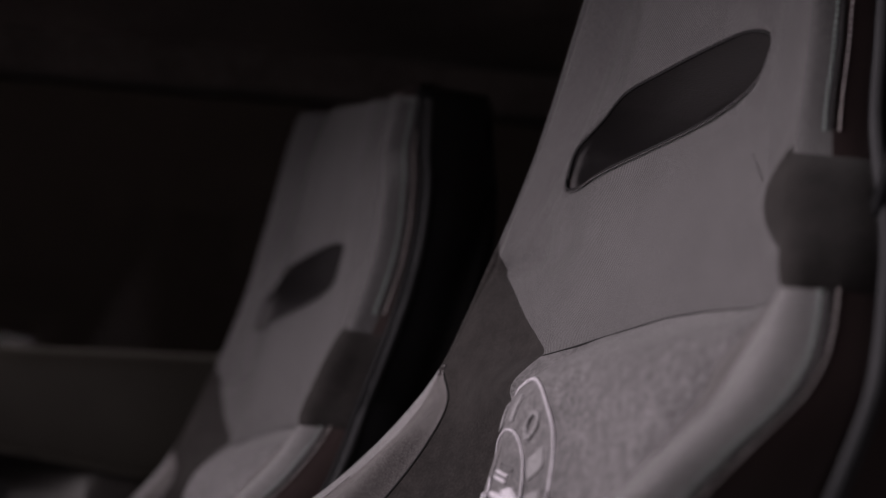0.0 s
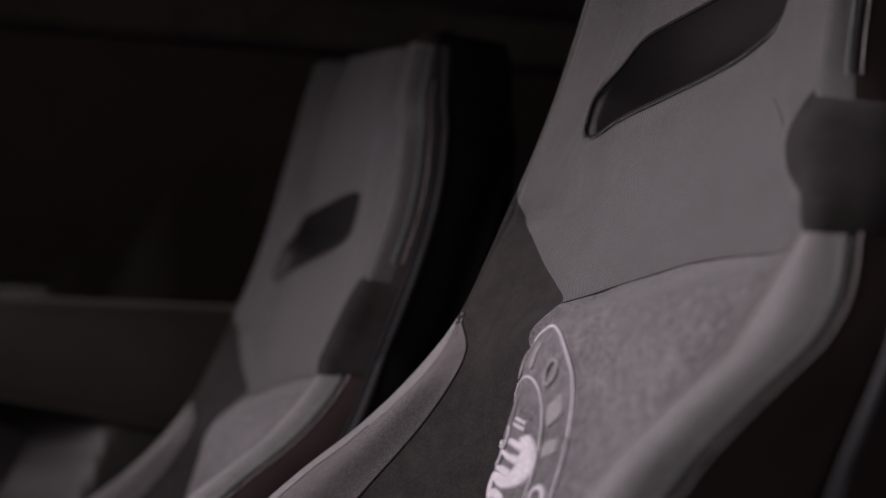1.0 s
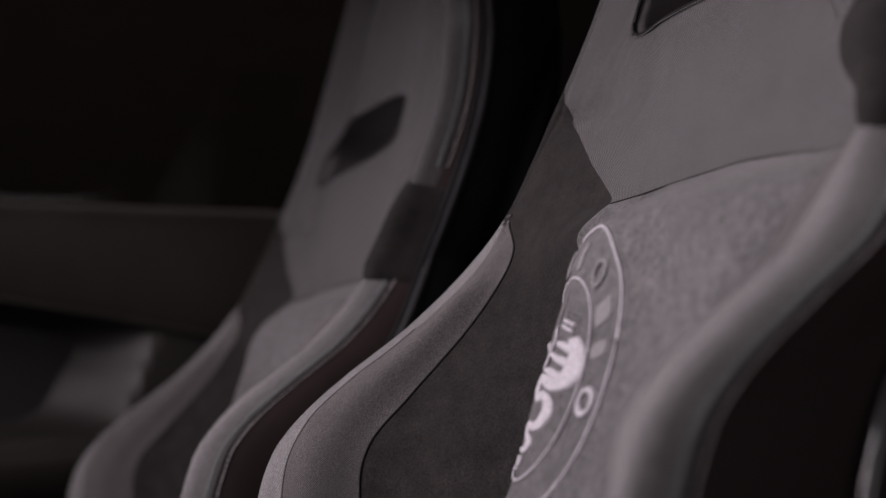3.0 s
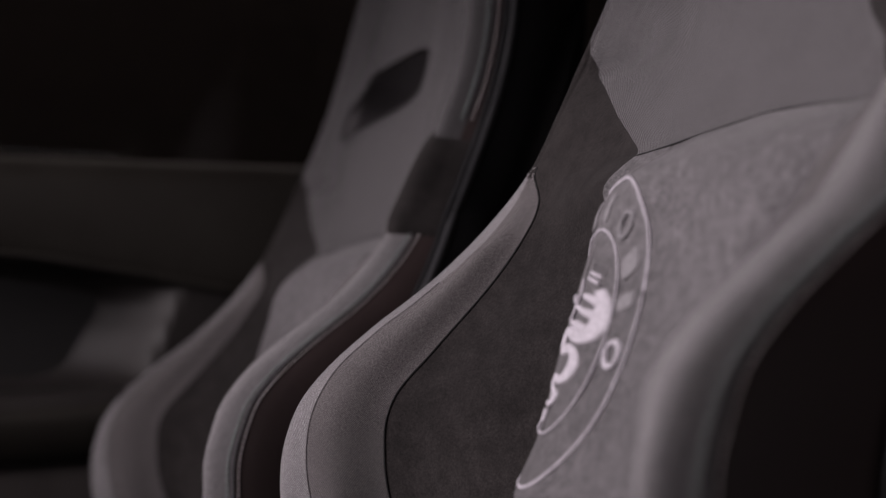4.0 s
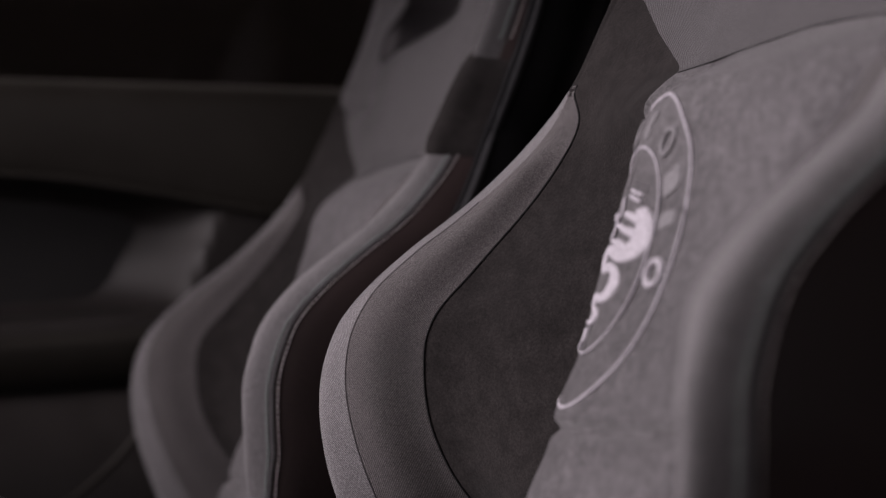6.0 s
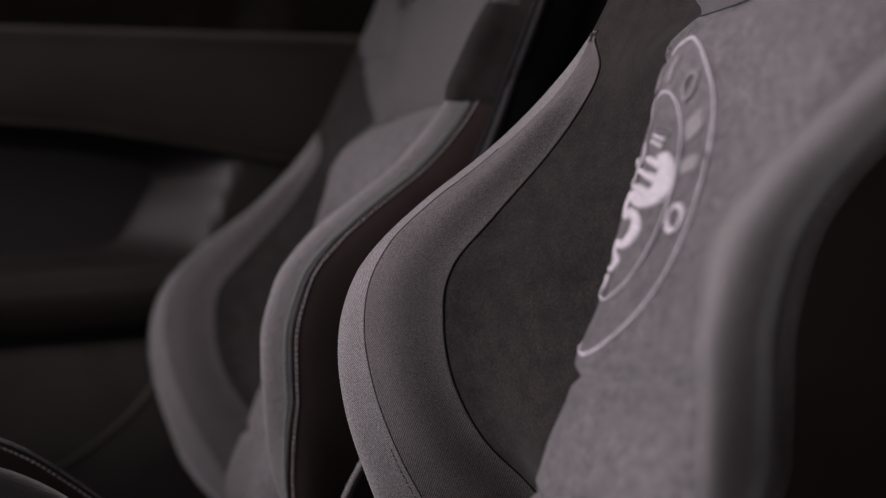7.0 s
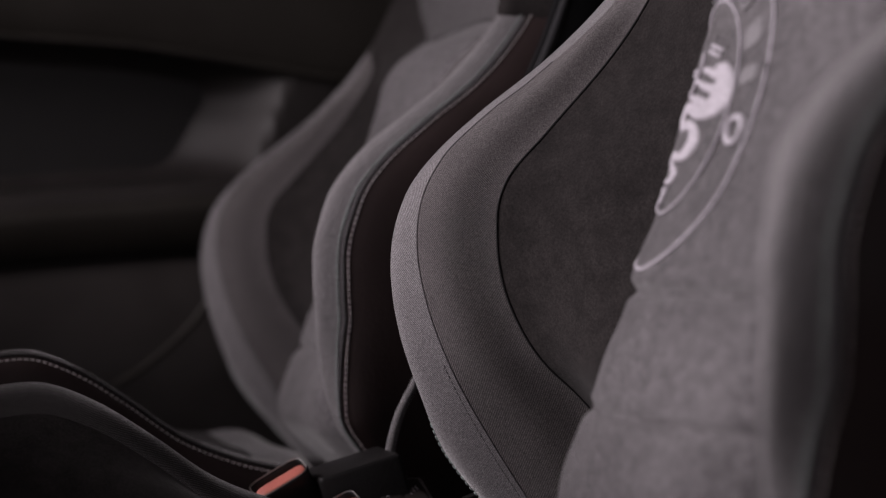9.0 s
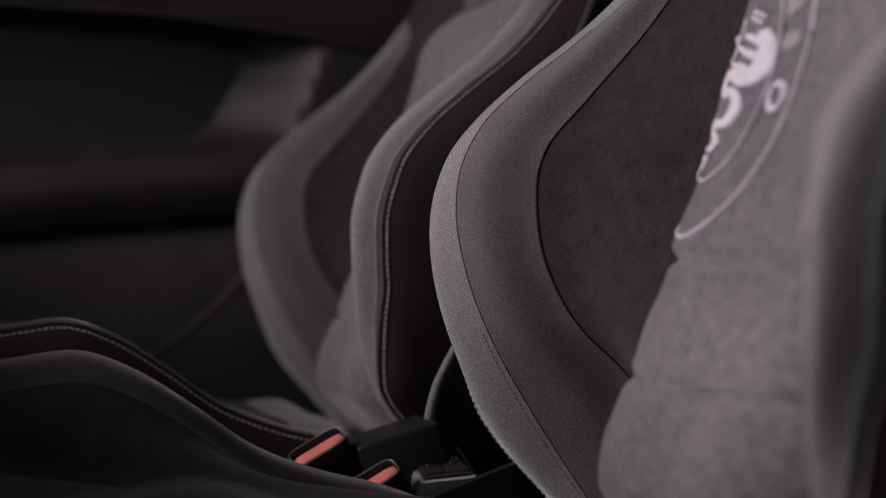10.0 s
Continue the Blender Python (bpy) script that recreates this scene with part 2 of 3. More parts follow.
SEAM_X = ((.29, .50), (.35, .478), (.399, .443), (.416, .425), (.45, .404), (.48, .396), (.504, .395), (.527, .401), (.556, .426), (.599, .463), (.626, .481), (.648, .494), (.672, .498), (.71, .517), (.745, .533), (.985, .613))
SEAM_IN = ((.29, .05), (.60, .05), (.63, .045), (.648, .03), (.672, .006), (.745, .006), (.985, .006))
BAND_X = ((.29, .445), (.33, .420), (.367, .398), (.412, .374), (.457, .358), (.491, .353), (.529, .361), (.556, .381), (.59, .425), (.63, .468), (.672, .497), (.745, .532), (.985, .612))
EDGE_FAR = ((.29, .115), (.62, .115), (.645, .106), (.667, .104), (.68, .124), (.70, .154), (.72, .184), (.738, .2075), (.760, .191), (.785, .174), (.80, .166), (.865, .140), (.925, .112), (.955, .103), (.975, .095), (.988, .08))
EDGE_NEAR = ((.29, .17), (.45, .19), (.60, .203), (.645, .201), (.667, .190), (.70, .176), (.745, .174), (.80, .162), (.865, .140), (.925, .112), (.955, .103), (.975, .095), (.988, .08))
EDGE_WIDE = ((.29, .17), (.45, .212), (.58, .236), (.62, .233), (.645, .226), (.667, .206), (.70, .160), (.745, .140), (.80, .122), (.865, .103), (.925, .088), (.955, .080), (.975, .072), (.988, .06))
EDGE_BACK = ((.29, .02), (.35, .05), (.45, .06), (.60, .055), (.63, .045), (.655, .01), (.667, .0), (.72, .0), (.75, .001), (.80, .008), (.865, .011), (.988, .011))
BACK_X = ((.29, .56), (.40, .53), (.50, .54), (.60, .575), (.70, .615), (.80, .65), (.90, .672), (.985, .68))


TOP = .970


def curve(table, z):
    t = np.array(table)
    return float(smooth_at(t[:, 0], t[:, 1], np.array([z]))[0])


def half_section(z, far):
    """Control points (x, y) from the seat's centre line over the bolster to the shell, at height z."""
    c, fx = curve(CENTRE, z), curve(FRONT_X, z)
    wide = WIDE_SIDE[0] and not far
    if not far and z < .602:
        fx = curve(FRONT_X_NEAR, z)
    hem = (0.0005 if far else 0.004) + (0.0105 if far else 0.0105 + 0.0105 * min(1.0, max(0.0, (.68 - z) / .06)) if wide else 0.016) * min(1.0, max(0.0, (z - .365) / .07))
    fy = curve(FRONT_Y_WIDE if wide else FRONT_Y, z)
    fx += 0.006 * min(1.0, max(0.0, (0.65 - z) / 0.05)) * wide
    e, back = curve(EDGE_FAR if far else EDGE_WIDE if wide else EDGE_NEAR, z), curve(EDGE_BACK, z)
    sx, sy = curve(SEAM_X, z), fy - curve(SEAM_IN, z)
    bx = max(curve(BAND_X, z), fx + 0.001)
    by = fy - 0.02 * min(1.0, curve(SEAM_IN, z) / 0.05) - 0.002
    fade = min(1.0, max(0.0, (0.66 - z) / 0.04))
    late = min(1.0, max(0.0, (0.668 - z) / 0.02))
    gx = c + back * (1.0 if far else 0.55)
    join = min(1.0, max(0.0, (z - .62) / .05))
    level = min(1.0, max(0.0, (z - .662) / .02))
    sx += (fx + (gx - fx) * (fy - sy) / max(fy - e, 0.008) - sx) * level
    bx += (sx * .3 + fx * .7 - bx) * join
    by += (sy * .3 + fy * .7 - by) * join
    if far:
        inner = [(c + late * 0.0055, min(0.022, e * 0.21)), (c + late * 0.030, min(0.064, e * 0.62))]
    else:
        inner = [(c + 0.001 * fade, e * 0.45), (c + 0.005 * fade, e * 0.82)]
    side = curve(BACK_X, z)
    return [(c, 0.0), *inner, (gx, e), ((gx + sx) / 2 + 0.004 * fade, (e + sy) / 2), (sx, sy), ((sx + bx) / 2 - 0.011 * fade, (sy + by) / 2 + 0.001),
            (bx, by), (fx, fy), (fx + hem, fy + (0.011 if wide else 0.009)), (fx + 0.055, fy + 0.015), (fx * 0.3 + side * 0.7, fy + 0.012)]


C, E1, E2, GROOVE, MID, SEAM, FACE, BAND, FRONT, STITCH, FLANK, REAR = range(12)


def along_keys(keys, u):
    """A smooth curve through unevenly spaced keys, read at the key counts u."""
    d = np.r_[0, np.cumsum(np.maximum(np.linalg.norm(np.diff(keys, axis=0), axis=1), 2e-4))]
    return smooth_at(d, keys, np.interp(u, np.arange(len(d)), d))


def strip(z, far, a, b, n):
    """Points of the section between two control points, n to each span."""
    keys = half_section(z, far)
    if not far:
        keys = [(x, -y) for x, y in keys]
    other = half_section(z, not far)[1]
    full = [(other[0], other[1] if not far else -other[1])] + keys
    got = along_keys(np.array(full), np.linspace(a + 1, b + 1, (b - a) * n + 1))
    return [(p[0], p[1], z) for p in got]


def rail(far, key, z0, z1, n, lift=0.0, key2=None, mix=0.0):
    """A curve up the seat along one control point of the section."""
    out = []
    for z in np.linspace(z0, z1, n):
        s = half_section(z, far)
        p = np.array(s[key]) if key2 is None else np.array(s[key]) * (1 - mix) + np.array(s[key2]) * mix
        out.append((p[0] - lift, p[1] if far else -p[1], z))
    return out


def on_rail(far, u, z0, z1, n, lift=0.0):
    """A curve up the seat at section place u, lifted off the cloth."""
    out = []
    for z in np.linspace(z0, z1, n):
        keys = np.array(half_section(z, far))
        a, p, b = along_keys(keys, np.array([u - .05, u, u + .05]))
        d = (b - a) / max(np.linalg.norm(b - a), 1e-9)
        x, y = p[0] - d[1] * lift, p[1] + d[0] * lift
        out.append((x, y if far else -y, z))
    return out


def join_z(u):
    """Height at which the dark bolster meets the head wing: it climbs towards the outer edge."""
    return .7375 + .024 * min(1.0, max(0.0, (u - GROOVE) / (STITCH - GROOVE)))


def between(far, a, b, n, low, high, count):
    """Rows of section points whose ends rise and fall along low(u) and high(u)."""
    us = np.linspace(a, b, (b - a) * n + 1)
    return [[strip(low(u) + (high(u) - low(u)) * q, far, a, b, n)[k] for k, u in enumerate(us)] for q in np.linspace(0, 1, count)]


def surface_x(y, z):
    """The front of the centre panel or head panel at y, z."""
    s = strip(z, y >= 0, C, GROOVE, 8)
    ys = [abs(p[1]) for p in s]
    return float(np.interp(abs(y), ys, [p[0] for p in s]))


def sag(p):
    """The seam under the head panel dips towards the near edge."""
    x, y, z = p
    return x, y, z - .008 * min(1.0, max(0.0, (-y - .06) / .1)) ** 1.5 * math.exp(-((z - .667) / .025) ** 2)


def seat(at, label, group, outboard, badge):
    WIDE_SIDE[0] = outboard < 0
    root = thing("bucket_seat", label, "car seat", at, group)
    zs_body = np.r_[np.linspace(.29, .45, 34), np.linspace(.453, .667, 60)]
    zs_top = np.linspace(.667, .738, 26)
    zs_head = np.linspace(.743, TOP, 46)

    # centre panel, with two stitched creases across it
    bm = bmesh.new()
    rows = []
    for z in np.unique(np.r_[np.linspace(.29, .667, 84), np.linspace(.456, .472, 14), np.linspace(.397, .413, 14)]):
        row = strip(z, True, C, GROOVE, 8)[::-1] + strip(z, False, C, GROOVE, 8)[1:]
        dent = sum(math.exp(-((z - s) / 0.0035) ** 2) * 0.0042 - math.exp(-((z - s) / 0.012) ** 2) * 0.0022 for s in (.464, .405))
        rows.append([sag((x + dent + 0.0012 * noise.noise((0, y * 30, z * 40)), y, z)) for x, y, z in row])
    grid(bm, rows)
    panel = part("centre_panel", bm, SUEDE, root, "grey suede-like centre panel with stitched creases")
    for zc in (.464, .405):
        bm = bmesh.new()
        line = [(surface_x(y, zc) + 0.0018, y, zc + 0.0015 * math.sin(y * 40)) for y in np.linspace(.05, -.145, 60)]
        stitches(bm, line, 0.0036, 0.0005)
        part("crease_stitching", bm, CORD_GREY, panel)

    # head panel in twill with the belt slot through it
    edge = [(y, z) for y, z in ((-curve(EDGE_WIDE if WIDE_SIDE[0] else EDGE_NEAR, z), z) for z in np.linspace(.667, TOP, 110))]
    top = [(y, TOP) for y in np.linspace(-curve(EDGE_WIDE if WIDE_SIDE[0] else EDGE_NEAR, TOP), curve(EDGE_FAR, TOP), 16)[1:-1]]
    edge += top + [(curve(EDGE_FAR, z), z) for z in np.linspace(TOP, .667, 110)]
    edge += [(y, .667) for y in np.linspace(curve(EDGE_FAR, .667), -curve(EDGE_WIDE if WIDE_SIDE[0] else EDGE_NEAR, .667), 60)[1:-1]]
    mid_y, mid_z, half_w, half_h = 0.026, .8045, .135, .0245

    def slot_point(a):
        c, q = math.cos(a), math.sin(a)
        y, z = half_w * math.copysign(abs(c) ** 0.60, c), half_h * math.copysign(abs(q) ** 0.5, q)
        return mid_y + y, mid_z + z - 0.007 * max(0.0, y / half_w - 0.6) / 0.4

    bm = bmesh.new()
    rows = []
    for k in range(19):
        q = (k / 18) ** 1.5
        row = []
        for y, z in edge:
            hy, hz = slot_point(math.atan2((z - mid_z) * 1.6, (y - mid_y)))
            yy, zz = hy + (y - hy) * q, hz + (z - hz) * q
            row.append(sag((surface_x(yy, zz) + 0.003 * (1 - min(1.0, q * 9)), yy, zz)))
        rows.append(row)
    grid(bm, rows, loop_u=True, flat=lambda p: (p[1], p[2]))
    head = part("head_panel", bm, TWILL_HEAD, root, "grey twill head panel with a belt slot")
    rim = [slot_point(a) for a in np.linspace(0, 2 * math.pi, 120, endpoint=False)]
    bm = bmesh.new()
    rows = [[(surface_x(y, z) + 0.003 + d, mid_y + (y - mid_y) * s, mid_z + (z - mid_z) * s - drop) for y, z in rim]
            for d, s, drop in ((0, 1, 0), (0.004, 0.975, 0), (0.012, 0.99, 0.001), (0.03, 1.0, 0.003), (0.055, 1.0, 0.006), (0.06, 0.9, 0.006))]
    made = grid(bm, rows, loop_u=True)
    bm.faces.new(made[-1])
    lining = part("slot_lining", bm, LINING, head, "dark smooth lining of the belt slot")
    bm = bmesh.new()
    tube(bm, [(surface_x(y, z) + 0.0015, y, z) for y, z in rim], 0.0011, 6, True)
    part("slot_piping", bm, CORD, head)
    bm = bmesh.new()
    stitches(bm, [(surface_x(y, z) + 0.0006, y, z) for y, z in ((mid_y + (y - mid_y) * 1.012, mid_z + (z - mid_z) * 1.06) for y, z in rim)], 0.004, 0.0005)
    part("slot_stitching", bm, CORD_GREY, head)

    # seam between head panel and centre panel
    bm = bmesh.new()
    tube(bm, [sag((surface_x(y, .667) - 0.0002, y, .667)) for y in np.linspace(.102, -.194, 72)], 0.0006)
    part("head_seam", bm, CORD, root)

    for far in (True, False):
        # bolster: dark inner face, twill facing, front band with its highlight in the colour, dark flank
        bm = bmesh.new()
        grid(bm, [strip(z, far, GROOVE, SEAM, 6) for z in (np.r_[zs_body, zs_top[1:]] if far else np.r_[zs_body, .670, .675])])
        if far:
            grid(bm, between(far, GROOVE, SEAM, 6, lambda u: .7378, lambda u: join_z(u) + .0006, 5))
        bolster = part("bolster", bm, SUEDE_DARK, root, "dark suede-like inner face of the side bolster")
        bm = bmesh.new()
        grid(bm, [strip(z, far, SEAM, BAND, 7) for z in np.r_[zs_body, .670, .674]])
        part("bolster_facing", bm, TWILL_BOLSTER, bolster, "grey-brown twill facing of the bolster")
        bm = bmesh.new()
        grid(bm, [strip(z, far, BAND, STITCH, 6) for z in np.r_[zs_body, .670, .674]])
        part("bolster_band", bm, TWILL_LIT, bolster, "grey twill front band with its highlight in the colour")
        bm = bmesh.new()
        grid(bm, [strip(z, far, STITCH, REAR, 5) for z in np.r_[zs_body, zs_top[1:], zs_head[1:]]])
        part("flank", bm, SIDE, root, "dark brown leather flank")
        for key, name in ((SEAM, "bolster_seam"), (BAND, "band_seam")):
            bm = bmesh.new()
            tube(bm, rail(far, key, .31, .674 if key == SEAM else .60, 130, 0.0), 0.0008 if key == SEAM else 0.0006)
            part(name, bm, CORD if key == SEAM else CORD_GREY, bolster)
        # shoulder patch: flush on the inner side, a rounded puffed pad over the outer roll
        bm = bmesh.new()
        rows = []
        if far:
            rows = between(far, SEAM, STITCH, 6, lambda u: .667, lambda u: join_z(u) + .0006, 24)
        else:
            for q in np.linspace(0, 1, 30):
                row = []
                for k in range(61):
                    w = k / 60
                    bow = math.sqrt(max(0.0, 1 - max(0.0, 1 - w / .34) ** 2))
                    low = .694 - .036 * bow - .012 * max(0.0, w - .4) / .6
                    high = .702 + .037 * bow - .016 * max(0.0, w - .45) / .55
                    z = low + (high - low) * q
                    section = np.array(half_section(z, far))
                    u = GROOVE + .25 + (REAR - GROOVE - .25) * w ** 1.15
                    a, p, b = along_keys(section, np.array([max(u - .06, 0), u, min(u + .06, REAR)]))
                    d = (b - a) / max(np.linalg.norm(b - a), 1e-9)
                    puff = .0072 * (1 - abs(2 * q - 1) ** 4) * min(1.0, bow * 1.3) - .001
                    row.append((p[0] - d[1] * puff, -(p[1] + d[0] * puff), z))
                rows.append(row)
        grid(bm, rows)
        part("shoulder_patch", bm, SUEDE_DARK, root, "charcoal suede-like shoulder patch")
        # head wing
        bm = bmesh.new()
        grid(bm, between(far, GROOVE, STITCH, 5, join_z, lambda u: TOP, 46) if far else [strip(z, far, GROOVE, STITCH, 5) for z in np.r_[np.linspace(.675, .74, 16), zs_head]])
        wing = part("head_wing", bm, TWILL_HEAD, root, "grey twill rolled edge of the head panel")
        # double rows of stitching along the outer seam
        for lo, hi, owner in ((.31, .673, bolster), (.744, .968, wing)):
            bm = bmesh.new()
            tube(bm, rail(far, STITCH, lo, hi, 120, 0.0), 0.0009)
            part("outer_seam", bm, CORD, owner)
            for u, mat, name in ((STITCH - .2, STITCH_GREEN, "green_stitching"), (STITCH + .09, STITCH_PALE, "pale_stitching")):
                bm = bmesh.new()
                stitches(bm, on_rail(far, u, lo, hi, 160, 0.0005), 0.0042, 0.00060)
                part(name, bm, mat, owner)
        bm = bmesh.new()
        stitches(bm, on_rail(far, BAND + .12, .31, .42, 90, 0.0001), 0.0036, 0.0004)
        part("band_stitching", bm, CORD_GREY, bolster)
        bm = bmesh.new()
        rim_line = []
        for z in np.linspace(.30, TOP - .004, 90):
            p = half_section(z, far)[REAR]
            rim_line.append((p[0] - .037, (p[1] + .010) * (1 if far else -1), z))
        tube(bm, rim_line, .0045, 10)
        part("shell_rim", bm, RIM, root, "glossy dark rim of the shell")

    # glossy shell behind the upholstery
    bm = bmesh.new()
    rows = []
    for z in np.linspace(.20, TOP + .006, 60):
        zz = min(max(z, .29), TOP)
        s = half_section(zz, True)[REAR]
        bx = curve(BACK_X, zz)
        y = s[1] + 0.006
        deep = 1 - .65 * min(1.0, max(0.0, (z - .70) / .2))
        side = [(s[0] - 0.045, y + 0.001, z), (s[0] - 0.04, y + 0.007, z), (s[0], y + 0.004, z), (bx, y * 0.93, z), (bx + 0.035 * deep, y * 0.7, z), (bx + 0.05 * deep, y * 0.35, z)]
        keys = side + [(bx + 0.055 * deep, 0, z)] + [(a, -b, c) for a, b, c in side[::-1]]
        rows.append([tuple(p) for p in smooth_at(np.arange(13.0), np.array(keys), np.linspace(0, 12, 61))])
    made = grid(bm, rows)
    part("shell", bm, SHELL, root, "glossy black shell of the seat back")
    bm = bmesh.new()
    top_z = TOP
    front = strip(top_z, True, C, REAR, 5)[::-1] + strip(top_z, False, C, REAR, 5)[1:]
    n = len(front)
    rear = [rows[-1][round(i * 60 / (n - 1))] for i in range(n)]
    grid(bm, [front, [((a[0] + b[0]) / 2, (a[1] + b[1]) / 2, top_z + 0.012) for a, b in zip(front, rear)], rear])
    part("head_cap", bm, SIDE, root)

    # the head's top edge slopes across the seat
    for ob in root.children_recursive:
        for v in ob.data.vertices:
            k = min(1.0, max(0.0, (v.co.z - .84) / .12))
            v.co.z += .17 * v.co.y * k * k * (3 - 2 * k)

    if badge:
        emblem(root)
    cushion(root, outboard)
    return root


def emblem(root):
    """Round embroidered badge on the centre panel: two rings, plain bars and a wavy band."""
    def on(a, b, lift=0.0012):
        z = .5570 + b * .935
        return (surface_x(-a, z) - lift, -a, z)

    def flat(outline, lift=0.0016, rings=5):
        bm = bmesh.new()
        ca, cb = (sum(p[k] for p in outline) / len(outline) for k in (0, 1))
        rows = [[on(ca + (a - ca) * s, cb + (b - cb) * s, h) for a, b in outline] for s, h in ((1.0, -0.0005), (0.99, lift * 0.7), (0.9, lift), (0.5, lift), (0.05, lift))]
        made = grid(bm, rows, loop_u=True)
        bm.faces.new(made[-1])
        return bm

    def ring(radius, r):
        bm = bmesh.new()
        tube(bm, [on(radius * math.cos(q), radius * math.sin(q), 0.0004) for q in np.linspace(0, 2 * math.pi, 160, endpoint=False)], r, 6, True)
        return bm

    badge = part("badge", ring(.0875, .0011), EMBROIDERY, root, "round silver embroidered badge")
    part("inner_ring", ring(.0575, .0008), EMBROIDERY, badge)
    bm = bmesh.new()
    tube(bm, [on(-.003, b, 0.0003) for b in np.linspace(-.056, .056, 50)], .0005, 5)
    part("divider", bm, EMBROIDERY_GREY, badge)

    def bar(angle, wide, high, radius=.0700):
        q = radians(angle)
        ca, cb = radius * math.cos(q), radius * math.sin(q)
        out = []
        for k in range(28):
            w = 2 * math.pi * k / 28
            r = (abs(math.cos(w)) ** 6 + abs(math.sin(w)) ** 6) ** (-1 / 6)
            u, v = wide / 2 * r * math.cos(w), high / 2 * r * math.sin(w)
            out.append((ca + u * math.sin(q) + v * math.cos(q), cb - u * math.cos(q) + v * math.sin(q)))
        return out

    def oval(angle, wide, high, mat, radius=.0712):
        q = radians(angle)
        ca, cb = radius * math.cos(q), radius * math.sin(q)
        bm = bmesh.new()
        rows = []
        for w in np.linspace(0, 2 * math.pi, 48, endpoint=False):
            row = []
            for s, h in ((1.0, -.0005), (.97, .0012), (.80, .0019), (.63, .0012), (.60, -.0005)):
                u, v = wide / 2 * s * math.cos(w), high / 2 * s * math.sin(w)
                row.append(on(ca + u * math.sin(q) + v * math.cos(q), cb - u * math.cos(q) + v * math.sin(q), h))
            rows.append(row)
        grid(bm, rows, loop_v=True)
        part("badge_oval", bm, mat, badge)

    for angle, wide in ((82, .0105), (28, .015), (9.5, .0095)):
        part("badge_bar", flat(bar(angle, wide, .0165), .0012), EMBROIDERY_GREY, badge)
    oval(52, .0160, .0185, EMBROIDERY_GREY)
    oval(-13.5, .0165, .0190, EMBROIDERY)
    for angle in (180 - 74, 180 - 53, 180 - 28, 180 - 6):
        part("badge_bar", flat(bar(angle, .012, .0165)), EMBROIDERY_GREY, badge)
    # wavy band, broad above and tapering below, drawn on a slanted sketch plane
    def sketch(u, v):
        return 0.00703 + 0.0008170 * u + 0.0002449 * v, -0.01071 + -0.0000392 * u + -0.0003235 * v

    def brush(keys, n, name, lift=0.0009):
        line = spline([k[:2] for k in keys], n)
        d = np.r_[0, np.cumsum(np.linalg.norm(np.diff(np.array([k[:2] for k in keys], float), axis=0), axis=1))]
        wide = np.interp(np.linspace(0, d[-1], n), d, [k[2] for k in keys])
        step = np.gradient(line, axis=0)
        step /= np.linalg.norm(step, axis=1)[:, None]
        nrm = np.stack([-step[:, 1], step[:, 0]], 1)
        bm = bmesh.new()
        grid(bm, [[on(*sketch(*(p + w * k * q)), (lift + 0.0005 * (1 - k * k)) if abs(k) < 1 else -0.0006) for k in (-1, -.93, -.5, 0, .5, .93, 1)] for p, q, w in zip(line, nrm, wide)])
        part(name, bm, EMBROIDERY, badge)

    brush([(62, -104, 9), (67, -88, 11), (65, -66, 13), (58, -44, 15), (42, -27, 15), (22, -22, 13), (4, -30, 11), (-8, -33, 9), (-18, -22, 8), (-21, -8, 8), (-16, 2, 8),
           (0, -2, 9), (12, 6, 9), (13, 22, 10), (4, 40, 10), (-10, 52, 9), (-24, 54, 8), (-34, 50, 7), (-40, 60, 6), (-38, 70, 6), (-30, 78, 7), (-36, 92, 7), (-46, 98, 5), (-54, 96, 4)], 190, "wavy_band")
    brush([(30, -98, 5), (42, -93, 7), (60, -82, 8)], 16, "band_tooth")
    brush([(14, -78, 4), (28, -70, 6), (54, -58, 9)], 16, "band_tooth")
    brush([(-1, -50, 4), (14, -46, 7), (34, -34, 9)], 16, "band_tooth")
    brush([(-60, 108, 4), (-58, 118, 5), (-61, 132, 2)], 14, "band_tip")
    for (u0, v0), (u1, v1) in (((41, -129), (64, -116)), ((46, -139), (68, -127))):
        bm = bmesh.new()
        tube(bm, [on(*sketch(u0 + (u1 - u0) * k / 8, v0 + (v1 - v0) * k / 8), 0.0008) for k in range(9)], .0011, 6)
        part("badge_line", bm, EMBROIDERY, badge)
    for k in range(5):
        bm = bmesh.new()
        tube(bm, [on(*sketch(51 + 5.5 * k + 3 * q, -143 + 2.5 * k - 11 * q), 0.0006) for q in (0, .5, 1)], .0006, 5)
        part("badge_tick", bm, EMBROIDERY_GREY, badge)
    bm = bmesh.new()
    tube(bm, [on(*sketch(*p), 0.0008) for p in spline([(26, -126), (27, -112), (22, -95), (14, -82), (8, -66), (-2, -54)], 30)], .0011, 6)
    part("badge_curl", bm, EMBROIDERY, badge)
    bm = bmesh.new()
    tube(bm, [on(*sketch(*p), 0.0006) for p in ((8, -96), (9, -91), (9, -87))], .0018, 8)
    part("badge_dot", bm, EMBROIDERY, badge)


CREST_Z = ((-.20, .400), (-.05, .404), (.05, .408), (.09, .412), (.125, .416), (.16, .405), (.195, .383), (.23, .358), (.27, .341), (.31, .330), (.335, .320), (.37, .292), (.46, .27))
SEAT_Z = ((-.20, .385), (-.05, .372), (.10, .352), (.22, .334), (.32, .326), (.354, .324), (.370, .310), (.40, .282), (.46, .25))
CREST_SHIFT = [0.0]


